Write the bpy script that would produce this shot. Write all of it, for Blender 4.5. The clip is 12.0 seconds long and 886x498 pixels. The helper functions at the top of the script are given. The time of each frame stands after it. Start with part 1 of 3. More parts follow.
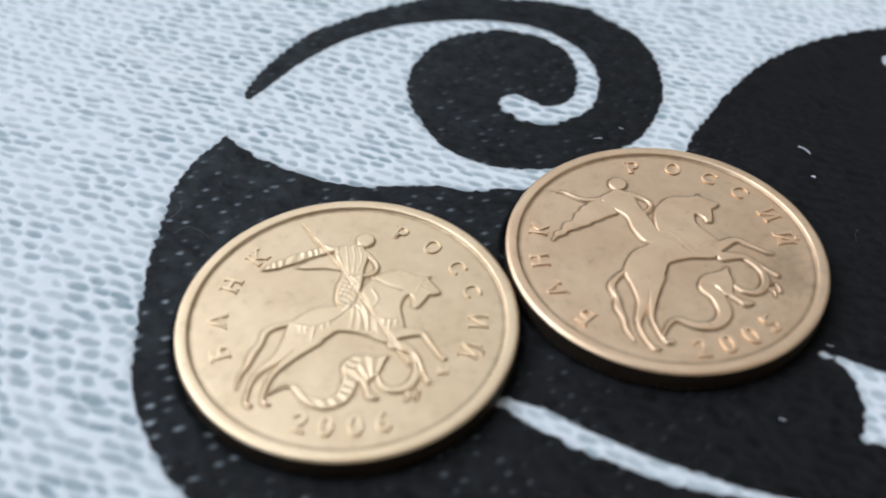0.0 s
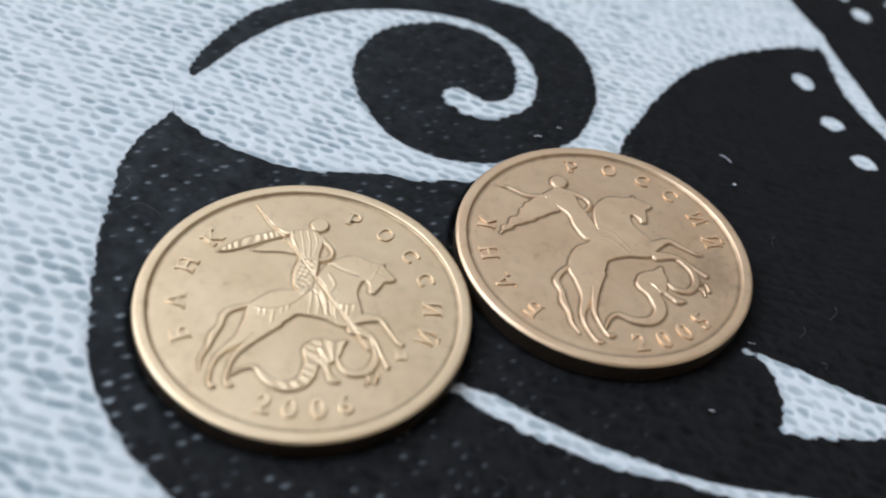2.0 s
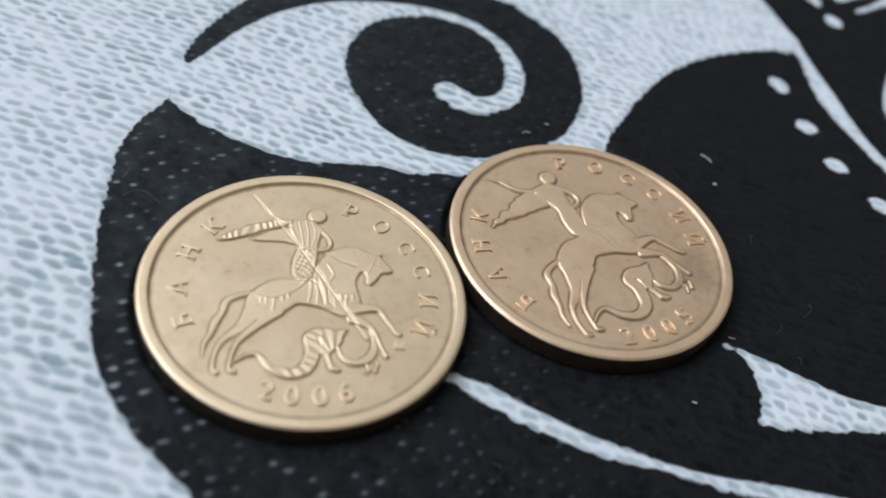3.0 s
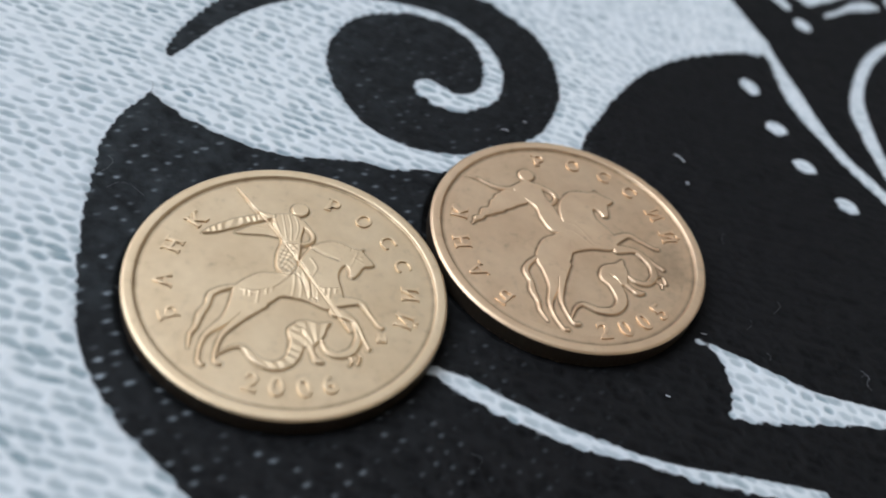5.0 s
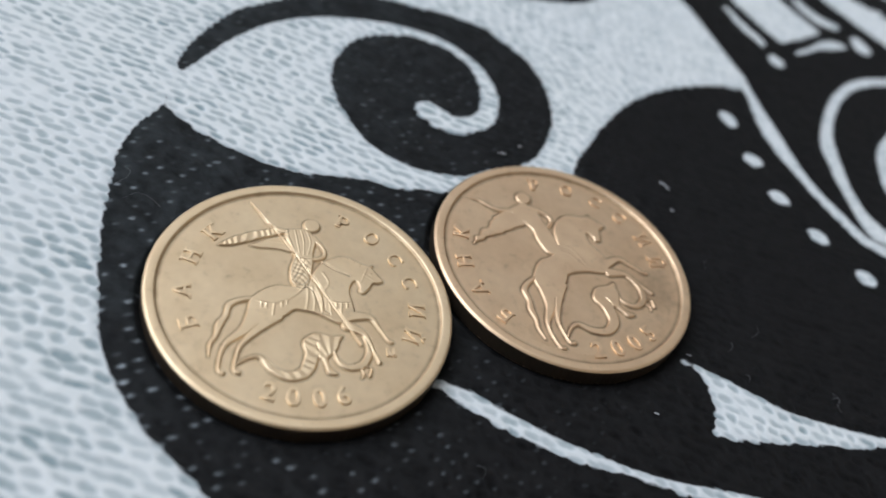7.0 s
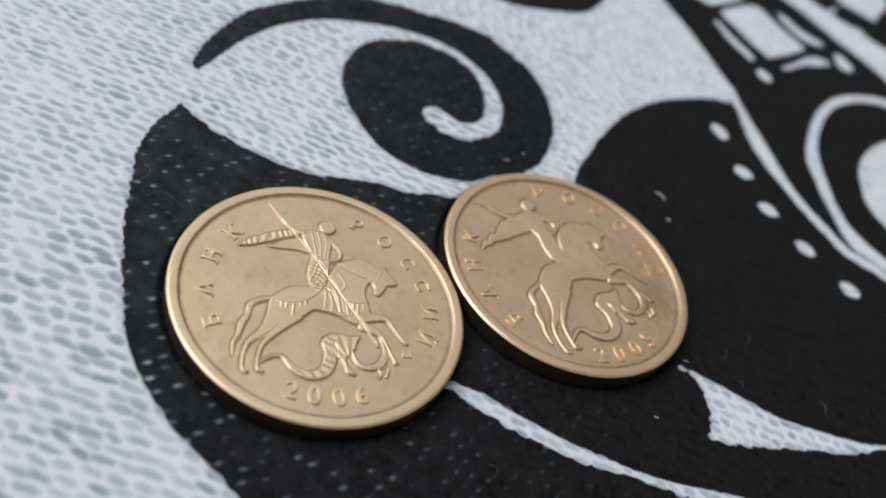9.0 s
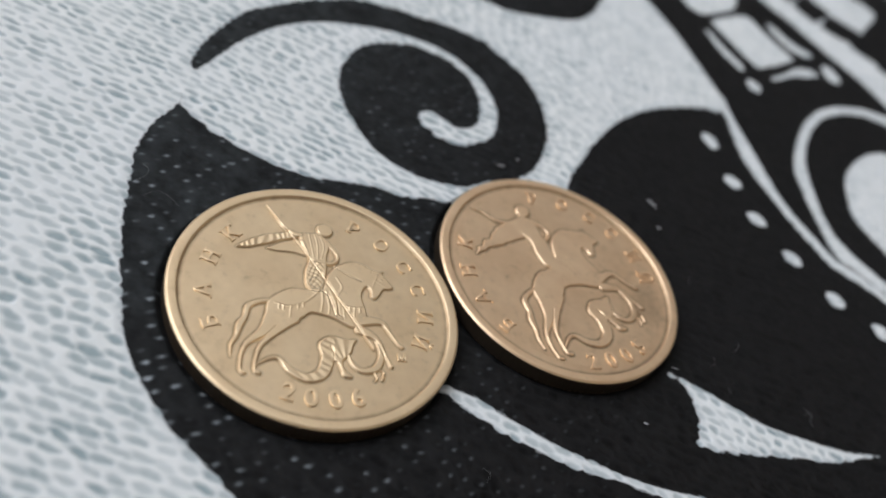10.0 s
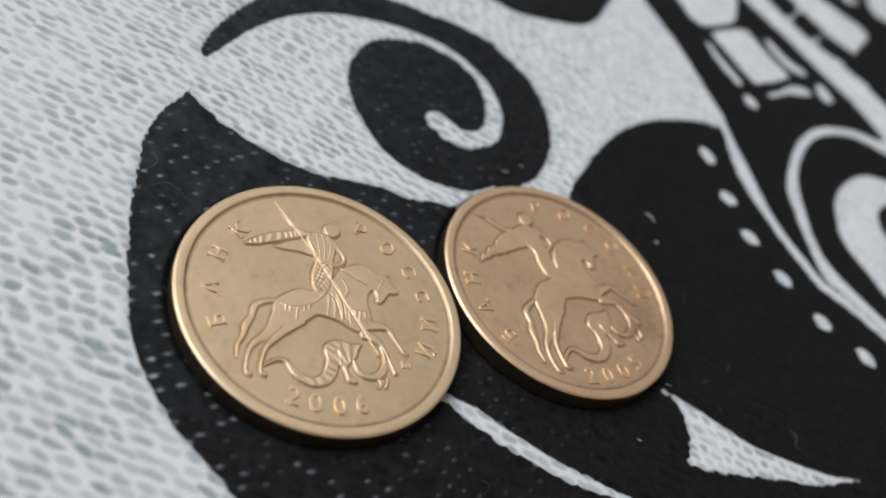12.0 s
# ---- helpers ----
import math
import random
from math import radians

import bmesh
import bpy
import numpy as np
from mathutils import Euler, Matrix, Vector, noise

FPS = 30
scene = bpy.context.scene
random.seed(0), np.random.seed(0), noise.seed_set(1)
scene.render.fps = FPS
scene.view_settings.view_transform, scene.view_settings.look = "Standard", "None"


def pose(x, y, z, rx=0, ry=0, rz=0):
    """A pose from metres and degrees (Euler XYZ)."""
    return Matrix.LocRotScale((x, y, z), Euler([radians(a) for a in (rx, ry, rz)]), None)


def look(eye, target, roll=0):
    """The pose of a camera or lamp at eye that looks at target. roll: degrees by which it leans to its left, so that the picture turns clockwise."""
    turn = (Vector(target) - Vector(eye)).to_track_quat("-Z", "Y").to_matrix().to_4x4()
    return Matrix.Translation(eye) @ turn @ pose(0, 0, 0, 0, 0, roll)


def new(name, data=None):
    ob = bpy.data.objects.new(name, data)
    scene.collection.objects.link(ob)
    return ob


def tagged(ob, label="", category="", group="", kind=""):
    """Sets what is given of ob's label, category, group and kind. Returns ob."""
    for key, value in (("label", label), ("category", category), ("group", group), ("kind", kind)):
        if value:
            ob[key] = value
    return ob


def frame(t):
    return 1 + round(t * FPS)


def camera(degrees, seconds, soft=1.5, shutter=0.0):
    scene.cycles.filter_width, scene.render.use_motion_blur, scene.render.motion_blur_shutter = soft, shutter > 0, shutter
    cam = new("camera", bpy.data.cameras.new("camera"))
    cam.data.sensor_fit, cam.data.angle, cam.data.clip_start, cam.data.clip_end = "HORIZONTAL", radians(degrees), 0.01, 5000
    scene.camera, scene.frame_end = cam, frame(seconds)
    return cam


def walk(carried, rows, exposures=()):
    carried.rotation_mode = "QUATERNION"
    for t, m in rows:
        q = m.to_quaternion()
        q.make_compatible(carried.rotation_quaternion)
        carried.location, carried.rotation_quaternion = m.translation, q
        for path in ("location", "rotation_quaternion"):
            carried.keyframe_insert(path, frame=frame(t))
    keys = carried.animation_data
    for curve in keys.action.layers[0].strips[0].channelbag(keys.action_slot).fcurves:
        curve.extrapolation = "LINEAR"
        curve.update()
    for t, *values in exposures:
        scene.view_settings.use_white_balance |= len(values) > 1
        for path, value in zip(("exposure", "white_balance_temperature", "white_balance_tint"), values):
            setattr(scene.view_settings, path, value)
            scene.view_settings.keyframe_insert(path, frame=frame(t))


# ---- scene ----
# ---------------------------------------------------------------- camera and walk
cam = camera(47.691, 12.0, soft=1.9)
cam.data.dof.use_dof, cam.data.dof.focus_distance, cam.data.dof.aperture_fstop = True, 0.066, 28.0
walk(cam, [
    (0.0, pose(0.00991, -0.03591, 0.04460, 44.124, -0.829, 8.077)),
    (0.5, pose(0.00848, -0.03612, 0.04466, 43.830, -2.182, 6.984)),
    (1.0, pose(0.00768, -0.03629, 0.04500, 43.690, -3.459, 6.266)),
    (1.5, pose(0.00687, -0.03689, 0.04568, 43.955, -4.904, 5.666)),
    (2.0, pose(0.00431, -0.03727, 0.04618, 42.997, -8.362, 4.510)),
    (2.5, pose(0.00238, -0.03803, 0.04682, 42.584, -10.267, 3.743)),
    (3.0, pose(0.00144, -0.03816, 0.04729, 42.223, -11.206, 3.518)),
    (5.0, pose(0.00028, -0.03889, 0.04792, 42.069, -13.102, 2.573)),
    (5.5, pose(-0.00053, -0.03904, 0.04852, 42.187, -14.637, 2.203)),
    (6.0, pose(-0.00161, -0.03912, 0.04893, 42.093, -15.706, 1.978)),
    (6.5, pose(-0.00326, -0.03997, 0.04928, 42.375, -16.188, 1.894)),
    (7.0, pose(-0.00422, -0.04042, 0.04961, 42.582, -16.709, 1.792)),
    (9.0, pose(-0.00831, -0.04124, 0.05046, 42.260, -19.487, 1.275)),
    (9.5, pose(-0.00900, -0.04124, 0.05065, 42.236, -20.437, 1.237)),
    (10.0, pose(-0.00963, -0.04133, 0.05079, 42.149, -21.064, 1.270)),
    (10.5, pose(-0.01027, -0.04104, 0.05096, 41.892, -21.847, 1.274)),
    (11.0, pose(-0.01126, -0.04089, 0.05089, 41.702, -22.992, 1.492)),
    (11.5, pose(-0.01210, -0.04046, 0.05113, 41.098, -23.965, 1.959)),
    (12.0, pose(-0.01318, -0.03979, 0.05068, 40.404, -25.015, 2.352)),
], exposures=[(0.0, 0.08, 5880, 12), (3.0, -0.02, 5860, 12), (6.5, -0.05, 6040, 12), (12.0, -0.13, 6540, 15)])

# ---------------------------------------------------------------- daylight
world = bpy.data.worlds.new("overcast_sky")
scene.world = world
world.use_nodes = True
wn = world.node_tree
sky = wn.nodes.new("ShaderNodeTexSky")
sky.sky_type = "NISHITA"
sky.sun_disc = False
sky.sun_elevation, sky.sun_rotation = radians(40), radians(300)
wn.links.new(sky.outputs[0], wn.nodes["Background"].inputs[0])
wn.nodes["Background"].inputs[1].default_value = 0.10

lamp = bpy.data.lights.new("window_daylight", "AREA")
lamp.shape, lamp.size, lamp.size_y = "RECTANGLE", 1.35, 1.6
lamp.energy, lamp.color = 30.5, (0.90, 0.96, 1.0)
new("window_daylight", lamp).matrix_world = look((-0.96, 0.12, 1.3), (0.0, 0.12, 1.3))

MM = 0.001


# ---------------------------------------------------------------- materials
def nodes_of(name):
    m = bpy.data.materials.new(name)
    m.use_nodes = True
    return m, m.node_tree.nodes, m.node_tree.links, m.node_tree.nodes["Principled BSDF"]


def wire(ns, ls, kind, ins=(), **props):
    n = ns.new(kind)
    for key, value in props.items():
        if key == "op":
            n.operation = value
        elif key == "attr":
            n.attribute_name = value
        elif key == "blend":
            n.blend_type = value
        elif key == "typ":
            n.data_type = value
        elif key == "clamp":
            n.use_clamp = value
    for slot, value in ins:
        if isinstance(value, bpy.types.NodeSocket):
            ls.new(value, n.inputs[slot])
        else:
            n.inputs[slot].default_value = value
    return n


def noise_of(ns, ls, scale, detail=3.0, rough=0.55):
    co = ns.new("ShaderNodeTexCoord")
    return wire(ns, ls, "ShaderNodeTexNoise", [("Vector", co.outputs["Object"]), ("Scale", scale), ("Detail", detail), ("Roughness", rough)]).outputs["Fac"]


def ranged(ns, ls, value, a, b, c, d):
    return wire(ns, ls, "ShaderNodeMapRange", [("Value", value), (1, a), (2, b), (3, c), (4, d)]).outputs[0]


def mixed(ns, ls, fac, a, b):
    n = wire(ns, ls, "ShaderNodeMix", typ="RGBA")
    for slot, value in ((0, fac), (6, a), (7, b)):
        if isinstance(value, bpy.types.NodeSocket):
            ls.new(value, n.inputs[slot])
        else:
            n.inputs[slot].default_value = value
    return n.outputs[2]


def maths(ns, ls, op, a, b=0.0, clamp=False):
    return wire(ns, ls, "ShaderNodeMath", [(0, a), (1, b)], op=op, clamp=clamp).outputs[0]


def cloth_material():
    m, ns, ls, bsdf = nodes_of("printed_cotton")
    ink = wire(ns, ls, "ShaderNodeAttribute", attr="ink").outputs["Fac"]
    pit = wire(ns, ls, "ShaderNodeAttribute", attr="pit").outputs["Fac"]
    gap = wire(ns, ls, "ShaderNodeAttribute", attr="gap").outputs["Fac"]
    fine = noise_of(ns, ls, 5200, 4)
    mid = noise_of(ns, ls, 900, 3)
    broad = noise_of(ns, ls, 60, 2)
    # thread white, thinner blue-grey in the weave's gaps, their shade put into the colour
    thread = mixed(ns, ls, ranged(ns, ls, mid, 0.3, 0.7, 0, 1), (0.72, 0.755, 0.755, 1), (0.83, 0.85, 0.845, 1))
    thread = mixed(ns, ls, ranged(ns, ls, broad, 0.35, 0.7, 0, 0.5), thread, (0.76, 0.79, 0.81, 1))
    hollow_shade = mixed(ns, ls, ranged(ns, ls, broad, 0.35, 0.65, 0, 1), (0.20, 0.28, 0.305, 1), (0.30, 0.37, 0.39, 1))
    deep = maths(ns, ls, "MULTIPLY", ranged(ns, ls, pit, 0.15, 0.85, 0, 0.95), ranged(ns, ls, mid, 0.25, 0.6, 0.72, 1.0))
    white = mixed(ns, ls, deep, thread, hollow_shade)
    # black ink with an edge broken by the threads, and pale pinholes where it missed a gap
    edge = maths(ns, ls, "ADD", ink, maths(ns, ls, "MULTIPLY", maths(ns, ls, "SUBTRACT", mid, 0.5), 0.30))
    edge = maths(ns, ls, "ADD", edge, maths(ns, ls, "MULTIPLY", maths(ns, ls, "SUBTRACT", pit, 0.4), -0.24))
    inked = ranged(ns, ls, edge, -0.07, 0.07, 0, 1)
    black = mixed(ns, ls, ranged(ns, ls, mid, 0.38, 0.64, 0, 1), (0.0025, 0.0024, 0.0025, 1), (0.0105, 0.0098, 0.0100, 1))
    # raised threads lighter: their gloss put into the ink's colour
    black = mixed(ns, ls, ranged(ns, ls, pit, 0.1, 0.8, 0.6, 0.0), black, (0.0135, 0.0135, 0.0140, 1))
    black = mixed(ns, ls, maths(ns, ls, "MULTIPLY", gap, ranged(ns, ls, fine, 0.3, 0.6, 0.5, 1.0)), black, (0.34, 0.38, 0.405, 1))
    # bluish sheen over the left of the print, put into the ink's colour
    thin = wire(ns, ls, "ShaderNodeAttribute", attr="thin").outputs["Fac"]
    black = mixed(ns, ls, maths(ns, ls, "MULTIPLY", thin, ranged(ns, ls, mid, 0.35, 0.65, 0.35, 1.0)), black, (0.042, 0.049, 0.052, 1))
    # the white turns greyer a little way out from each printed form
    fringe = maths(ns, ls, "MULTIPLY", ranged(ns, ls, ink, -0.75, 0.05, 0, 1), ranged(ns, ls, mid, 0.3, 0.7, 0.15, 0.45))
    white = mixed(ns, ls, fringe, white, (0.36, 0.40, 0.43, 1))
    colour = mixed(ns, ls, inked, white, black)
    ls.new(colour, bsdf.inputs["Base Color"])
    ls.new(ranged(ns, ls, inked, 0, 1, 0.85, 0.62), bsdf.inputs["Roughness"])
    bsdf.inputs["Specular IOR Level"].default_value = 0.11
    bump = wire(ns, ls, "ShaderNodeBump", [("Strength", 0.45), ("Distance", 0.00007), ("Height", maths(ns, ls, "ADD", fine, mid))])
    ls.new(bump.outputs[0], bsdf.inputs["Normal"])
    return m


def coin_material(name, bright, dull, stain, rough, blot=None):
    m, ns, ls, bsdf = nodes_of(name)
    broad = noise_of(ns, ls, 260, 4)
    mid = noise_of(ns, ls, 1300, 4)
    fine = noise_of(ns, ls, 9000, 3)
    spots = noise_of(ns, ls, 480, 6, 0.7)
    base = mixed(ns, ls, ranged(ns, ls, broad, 0.35, 0.68, 0, 1), bright, dull)
    base = mixed(ns, ls, maths(ns, ls, "ADD", ranged(ns, ls, mid, 0.60, 0.80, 0, 0.22), ranged(ns, ls, spots, 0.60, 0.74, 0, 0.24)), base, stain)
    if blot:
        # a brown stain of its own outline
        place = ns.new("ShaderNodeNewGeometry").outputs["Position"]
        away = wire(ns, ls, "ShaderNodeVectorMath", [(0, place), (1, blot)], op="DISTANCE").outputs["Value"]
        ragged = maths(ns, ls, "SUBTRACT", ranged(ns, ls, away, 0.0, 0.0042, 1.0, 0.0), ranged(ns, ls, spots, 0.3, 0.7, 0.1, 0.9))
        base = mixed(ns, ls, ranged(ns, ls, ragged, -0.15, 0.5, 0, 0.4), base, stain)
    # tarnish, with the shade of the recesses put into the colour
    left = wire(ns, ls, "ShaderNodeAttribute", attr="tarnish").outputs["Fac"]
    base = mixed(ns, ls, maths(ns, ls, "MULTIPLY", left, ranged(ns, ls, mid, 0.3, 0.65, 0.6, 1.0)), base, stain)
    ls.new(base, bsdf.inputs["Base Color"])
    bsdf.inputs["Metallic"].default_value = 1.0
    bsdf.inputs["Coat Weight"].default_value = 0.35
    bsdf.inputs["Coat Roughness"].default_value = 0.38
    ls.new(ranged(ns, ls, maths(ns, ls, "ADD", broad, mid), 0.7, 1.3, rough - 0.05, rough + 0.08), bsdf.inputs["Roughness"])
    h = maths(ns, ls, "ADD", maths(ns, ls, "MULTIPLY", fine, 0.35), mid)
    bump = wire(ns, ls, "ShaderNodeBump", [("Strength", 0.16), ("Distance", 0.00005), ("Height", h)])
    ls.new(bump.outputs[0], bsdf.inputs["Normal"])
    return m


def plain_material(name, a, b, scale, rough):
    m, ns, ls, bsdf = nodes_of(name)
    ls.new(mixed(ns, ls, ranged(ns, ls, noise_of(ns, ls, scale), 0.3, 0.7, 0, 1), a, b), bsdf.inputs["Base Color"])
    bsdf.inputs["Roughness"].default_value = rough
    return m


COTTON = cloth_material()
BRASS_PALE = coin_material("worn_pale_brass", (0.93, 0.733, 0.485, 1), (0.83, 0.637, 0.405, 1), (0.25, 0.165, 0.09, 1), 0.49)
BRASS_DARK = coin_material("worn_copper_brass", (0.935, 0.695, 0.455, 1), (0.825, 0.588, 0.372, 1), (0.20, 0.125, 0.07, 1), 0.47, (0.0248, 0.0072, 0.0012))
# brass darkened to carry the shade on the coins' sides
EDGE_SHADE = coin_material("shaded_edge", (0.12, 0.09, 0.062, 1), (0.085, 0.064, 0.044, 1), (0.05, 0.037, 0.025, 1), 0.6)
CREAM = plain_material("cream_paint", (0.80, 0.74, 0.64, 1), (0.84, 0.78, 0.68, 1), 6, 0.85)
PLASTER = plain_material("white_plaster", (0.82, 0.81, 0.79, 1), (0.86, 0.85, 0.83, 1), 6, 0.9)
BOARDS = plain_material("brown_floor", (0.20, 0.14, 0.09, 1), (0.26, 0.18, 0.12, 1), 9, 0.6)
WALLPAPER = plain_material("beige_wallpaper", (0.36, 0.27, 0.18, 1), (0.42, 0.32, 0.22, 1), 5, 0.85)
DARK_BAND = plain_material("dark_reflection_band", (0.06, 0.045, 0.03, 1), (0.085, 0.06, 0.042, 1), 7, 0.6)
FLUFF = plain_material("grey_fluff", (0.16, 0.165, 0.17, 1), (0.22, 0.225, 0.23, 1), 3000, 0.9)
LINT = plain_material("pale_lint", (0.60, 0.62, 0.64, 1), (0.72, 0.74, 0.76, 1), 3000, 0.9)


# ---------------------------------------------------------------- mesh helpers
def part(name, bm, material, parent=None, label=""):
    me = bpy.data.meshes.new(name)
    bm.to_mesh(me)
    bm.free()
    me.materials.append(material)
    ob = new(name, me)
    ob.parent = parent
    return tagged(ob, label)


def block(name, lo, hi, material, parent=None):
    bm = bmesh.new()
    bmesh.ops.create_cube(bm, size=1.0)
    for v in bm.verts:
        v.co = [a + (c + 0.5) * (b - a) for a, b, c in zip(lo, hi, v.co)]
    return part(name, bm, material, parent)


def grid_mesh(name, P, keep=None, smooth=True):
    """A mesh from a rows x columns x 3 array of places; keep: which cells."""
    r, c = P.shape[:2]
    idx = np.arange(r * c).reshape(r, c)
    quads = np.stack([idx[:-1, :-1], idx[:-1, 1:], idx[1:, 1:], idx[1:, :-1]], -1)
    quads = quads.reshape(-1, 4) if keep is None else quads[keep]
    used, quads = np.unique(quads, return_inverse=True)
    quads = quads.reshape(-1, 4)
    me = bpy.data.meshes.new(name)
    me.vertices.add(len(used))
    me.vertices.foreach_set("co", P.reshape(-1, 3)[used].astype(np.float32).ravel())
    me.loops.add(quads.size)
    me.loops.foreach_set("vertex_index", quads.astype(np.int32).ravel())
    me.polygons.add(len(quads))
    me.polygons.foreach_set("loop_start", np.arange(0, quads.size, 4, dtype=np.int32))
    me.polygons.foreach_set("loop_total", np.full(len(quads), 4, dtype=np.int32))
    me.update(calc_edges=True)
    me.polygons.foreach_set("use_smooth", np.full(len(quads), smooth))
    return me, used


def spline(points, closed=False, steps=6):
    """A Catmull-Rom line through points of any dimension."""
    p = np.array(points, float)
    n = len(p)
    out = []
    for i in range(n if closed else n - 1):
        a, b, c, d = [p[j % n] if closed else p[min(max(j, 0), n - 1)] for j in (i - 1, i, i + 1, i + 2)]
        for s in np.arange(steps) / steps:
            out.append(0.5 * (2 * b + (c - a) * s + (2 * a - 5 * b + 4 * c - d) * s * s + (3 * b - a - 3 * c + d) * s ** 3))
    if not closed:
        out.append(p[-1])
    return np.array(out)


def depth_in_shape(X, Y, outline, reach=2.0):
    """How deep each place lies inside a closed outline; negative outside, down to -reach."""
    lo, hi = outline.min(0) - reach, outline.max(0) + reach
    D = np.full(X.shape, -reach)
    near = (X > lo[0]) & (X < hi[0]) & (Y > lo[1]) & (Y < hi[1])
    x, y = X[near], Y[near]
    best = np.full(x.shape, 1e9)
    inside = np.zeros(x.shape, bool)
    for (ax, ay), (bx, by) in zip(outline, np.roll(outline, -1, 0)):
        ex, ey = bx - ax, by - ay
        s = np.clip(((x - ax) * ex + (y - ay) * ey) / (ex * ex + ey * ey + 1e-12), 0, 1)
        best = np.minimum(best, (x - ax - s * ex) ** 2 + (y - ay - s * ey) ** 2)
        if ay != by:
            inside ^= ((ay > y) != (by > y)) & (x < ax + (y - ay) * ex / ey)
    d = np.sqrt(best)
    D[near] = np.maximum(np.where(inside, d, -d), -reach)
    return D


def depth_in_stroke(X, Y, line, reach=1.0):
    """The same for a stroke along a line of (x, y, half width)."""
    L = spline(line)
    w = L[:, 2].max() + reach
    lo, hi = L[:, :2].min(0) - w, L[:, :2].max(0) + w
    D = np.full(X.shape, -reach)
    near = (X > lo[0]) & (X < hi[0]) & (Y > lo[1]) & (Y < hi[1])
    x, y = X[near], Y[near]
    best = np.full(x.shape, -reach)
    for (ax, ay, aw), (bx, by, bw) in zip(L[:-1], L[1:]):
        ex, ey = bx - ax, by - ay
        s = np.clip(((x - ax) * ex + (y - ay) * ey) / (ex * ex + ey * ey + 1e-12), 0, 1)
        best = np.maximum(best, aw + (bw - aw) * s - np.hypot(x - ax - s * ex, y - ay - s * ey))
    D[near] = best
    return D


# ---------------------------------------------------------------- the room that closes the place
def room():
    x0, x1, y0, y1, h, t = -0.9, 2.2, -2.2, 0.95, 2.4, 0.12
    floor_z = -0.0016
    tagged(block("floor", (x0 - t, y0 - t, floor_z - 0.1), (x1 + t, y1 + t, floor_z), BOARDS), "brown plain wooden floor under the cloth", "floor", kind="structure")
    tagged(block("ceiling", (x0 - t, y0 - t, h), (x1 + t, y1 + t, h + 0.1), PLASTER), "plain white plaster ceiling of the room", "ceiling", kind="structure")
    # unseen walls, their tones picked for what the coins reflect
    for name, lo, hi, paint in (("wall_east", (x1, y0, floor_z), (x1 + t, y1, h), CREAM), ("wall_north", (x0 - t, y1, floor_z), (x1 + t, y1 + t, h), PLASTER),
                                ("wall_south", (x0 - t, y0 - t, floor_z), (x1 + t, y0, h), WALLPAPER)):
        words = {"wall_east": "plain cream painted wall", "wall_north": "plain white plaster wall", "wall_south": "plain beige papered wall"}[name]
        tagged(block(name, lo, hi, paint), words + " of the room", "wall", kind="structure")
    # unseen brown band along the foot of the walls, added to darken coin reflections
    for lo, hi in (((x0, y1 - 0.012, floor_z), (x1, y1, 0.42)), ((x1 - 0.012, y0, floor_z), (x1, y1 - 0.012, 0.42))):
        tagged(block("trim", lo, hi, DARK_BAND), "unseen dark brown band added for the coins to reflect", "wall trim", kind="structure")
    # west wall with the window's opening
    a, b, low, high = -0.58, 0.82, 0.5, 2.1
    bm = bmesh.new()
    for lo, hi in (((x0 - t, y0, floor_z), (x0, y1, low)), ((x0 - t, y0, high), (x0, y1, h)),
                   ((x0 - t, y0, low), (x0, a, high)), ((x0 - t, b, low), (x0, y1, high))):
        made = bmesh.ops.create_cube(bm, size=1.0)["verts"]
        for v in made:
            v.co = [p + (c + 0.5) * (q - p) for p, q, c in zip(lo, hi, v.co)]
    tagged(part("wall_west", bm, WALLPAPER), "plain warm beige papered wall with a window opening", "wall", kind="structure")


room()

# ---------------------------------------------------------------- the printed cloth
# Places on the cloth in millimetres from the middle of the pale coin.
TAIL_OUTER = [(-11.83, 19.97), (-12.01, 20.9), (-11.48, 23.16), (-10.47, 25.97), (-9.0, 28.68), (-6.43, 31.27), (-2.54, 34.29), (1.49, 35.98), (10.66, 36.18),
    (13.55, 34.81), (15.87, 32.76), (17.36, 30.22), (18.07, 27.17), (18.04, 24.25), (17.42, 21.83), (16.43, 19.77), (15.09, 18.33)]
SPIRAL_INNER = [(-11.53, 19.82), (-10.75, 21.1), (-9.3, 24.1), (-7.78, 26.34), (-5.87, 28.57), (-2.7, 30.83), (0.72, 32.12), (3.81, 32.79), (7.08, 32.76),
    (9.93, 31.71), (12.33, 29.39), (13.46, 26.42), (13.27, 23.48), (12.1, 21.57), (9.68, 20.4), (8.05, 20.66), (6.49, 22.05), (6.6, 23.08), (7.58, 23.58),
    (8.67, 23.01), (9.73, 22.51), (11.12, 23.13), (11.86, 24.76), (11.8, 26.87), (10.9, 29.39), (9.0, 31.08), (6.68, 31.65), (4.43, 31.36), (1.91, 30.08), (0.4, 28.21),
    (-0.47, 25.46), (-0.34, 22.65), (0.61, 20.11), (2.18, 17.81), (3.77, 16.34), (5.82, 15.48), (8.14, 15.26), (10.59, 15.71)]
PETAL_TOP = [(-11.91, 15.48), (-9.97, 14.2), (-7.79, 13.15), (-5.7, 12.56), (-3.61, 11.92), (-1.21, 11.97), (1.59, 12.49), (3.64, 12.75), (5.74, 12.67), (7.42, 13.03),
    (9.98, 13.45), (14.37, 13.34)]
LOBE_EDGE = [(19.72, 18.9), (20.52, 21.41), (21.47, 23.24), (22.81, 25.88), (24.5, 28.5), (26.22, 30.75), (28.65, 33.03), (31.46, 34.89), (34.31, 36.27),
    (36.46, 37.04), (37.71, 37.09)]
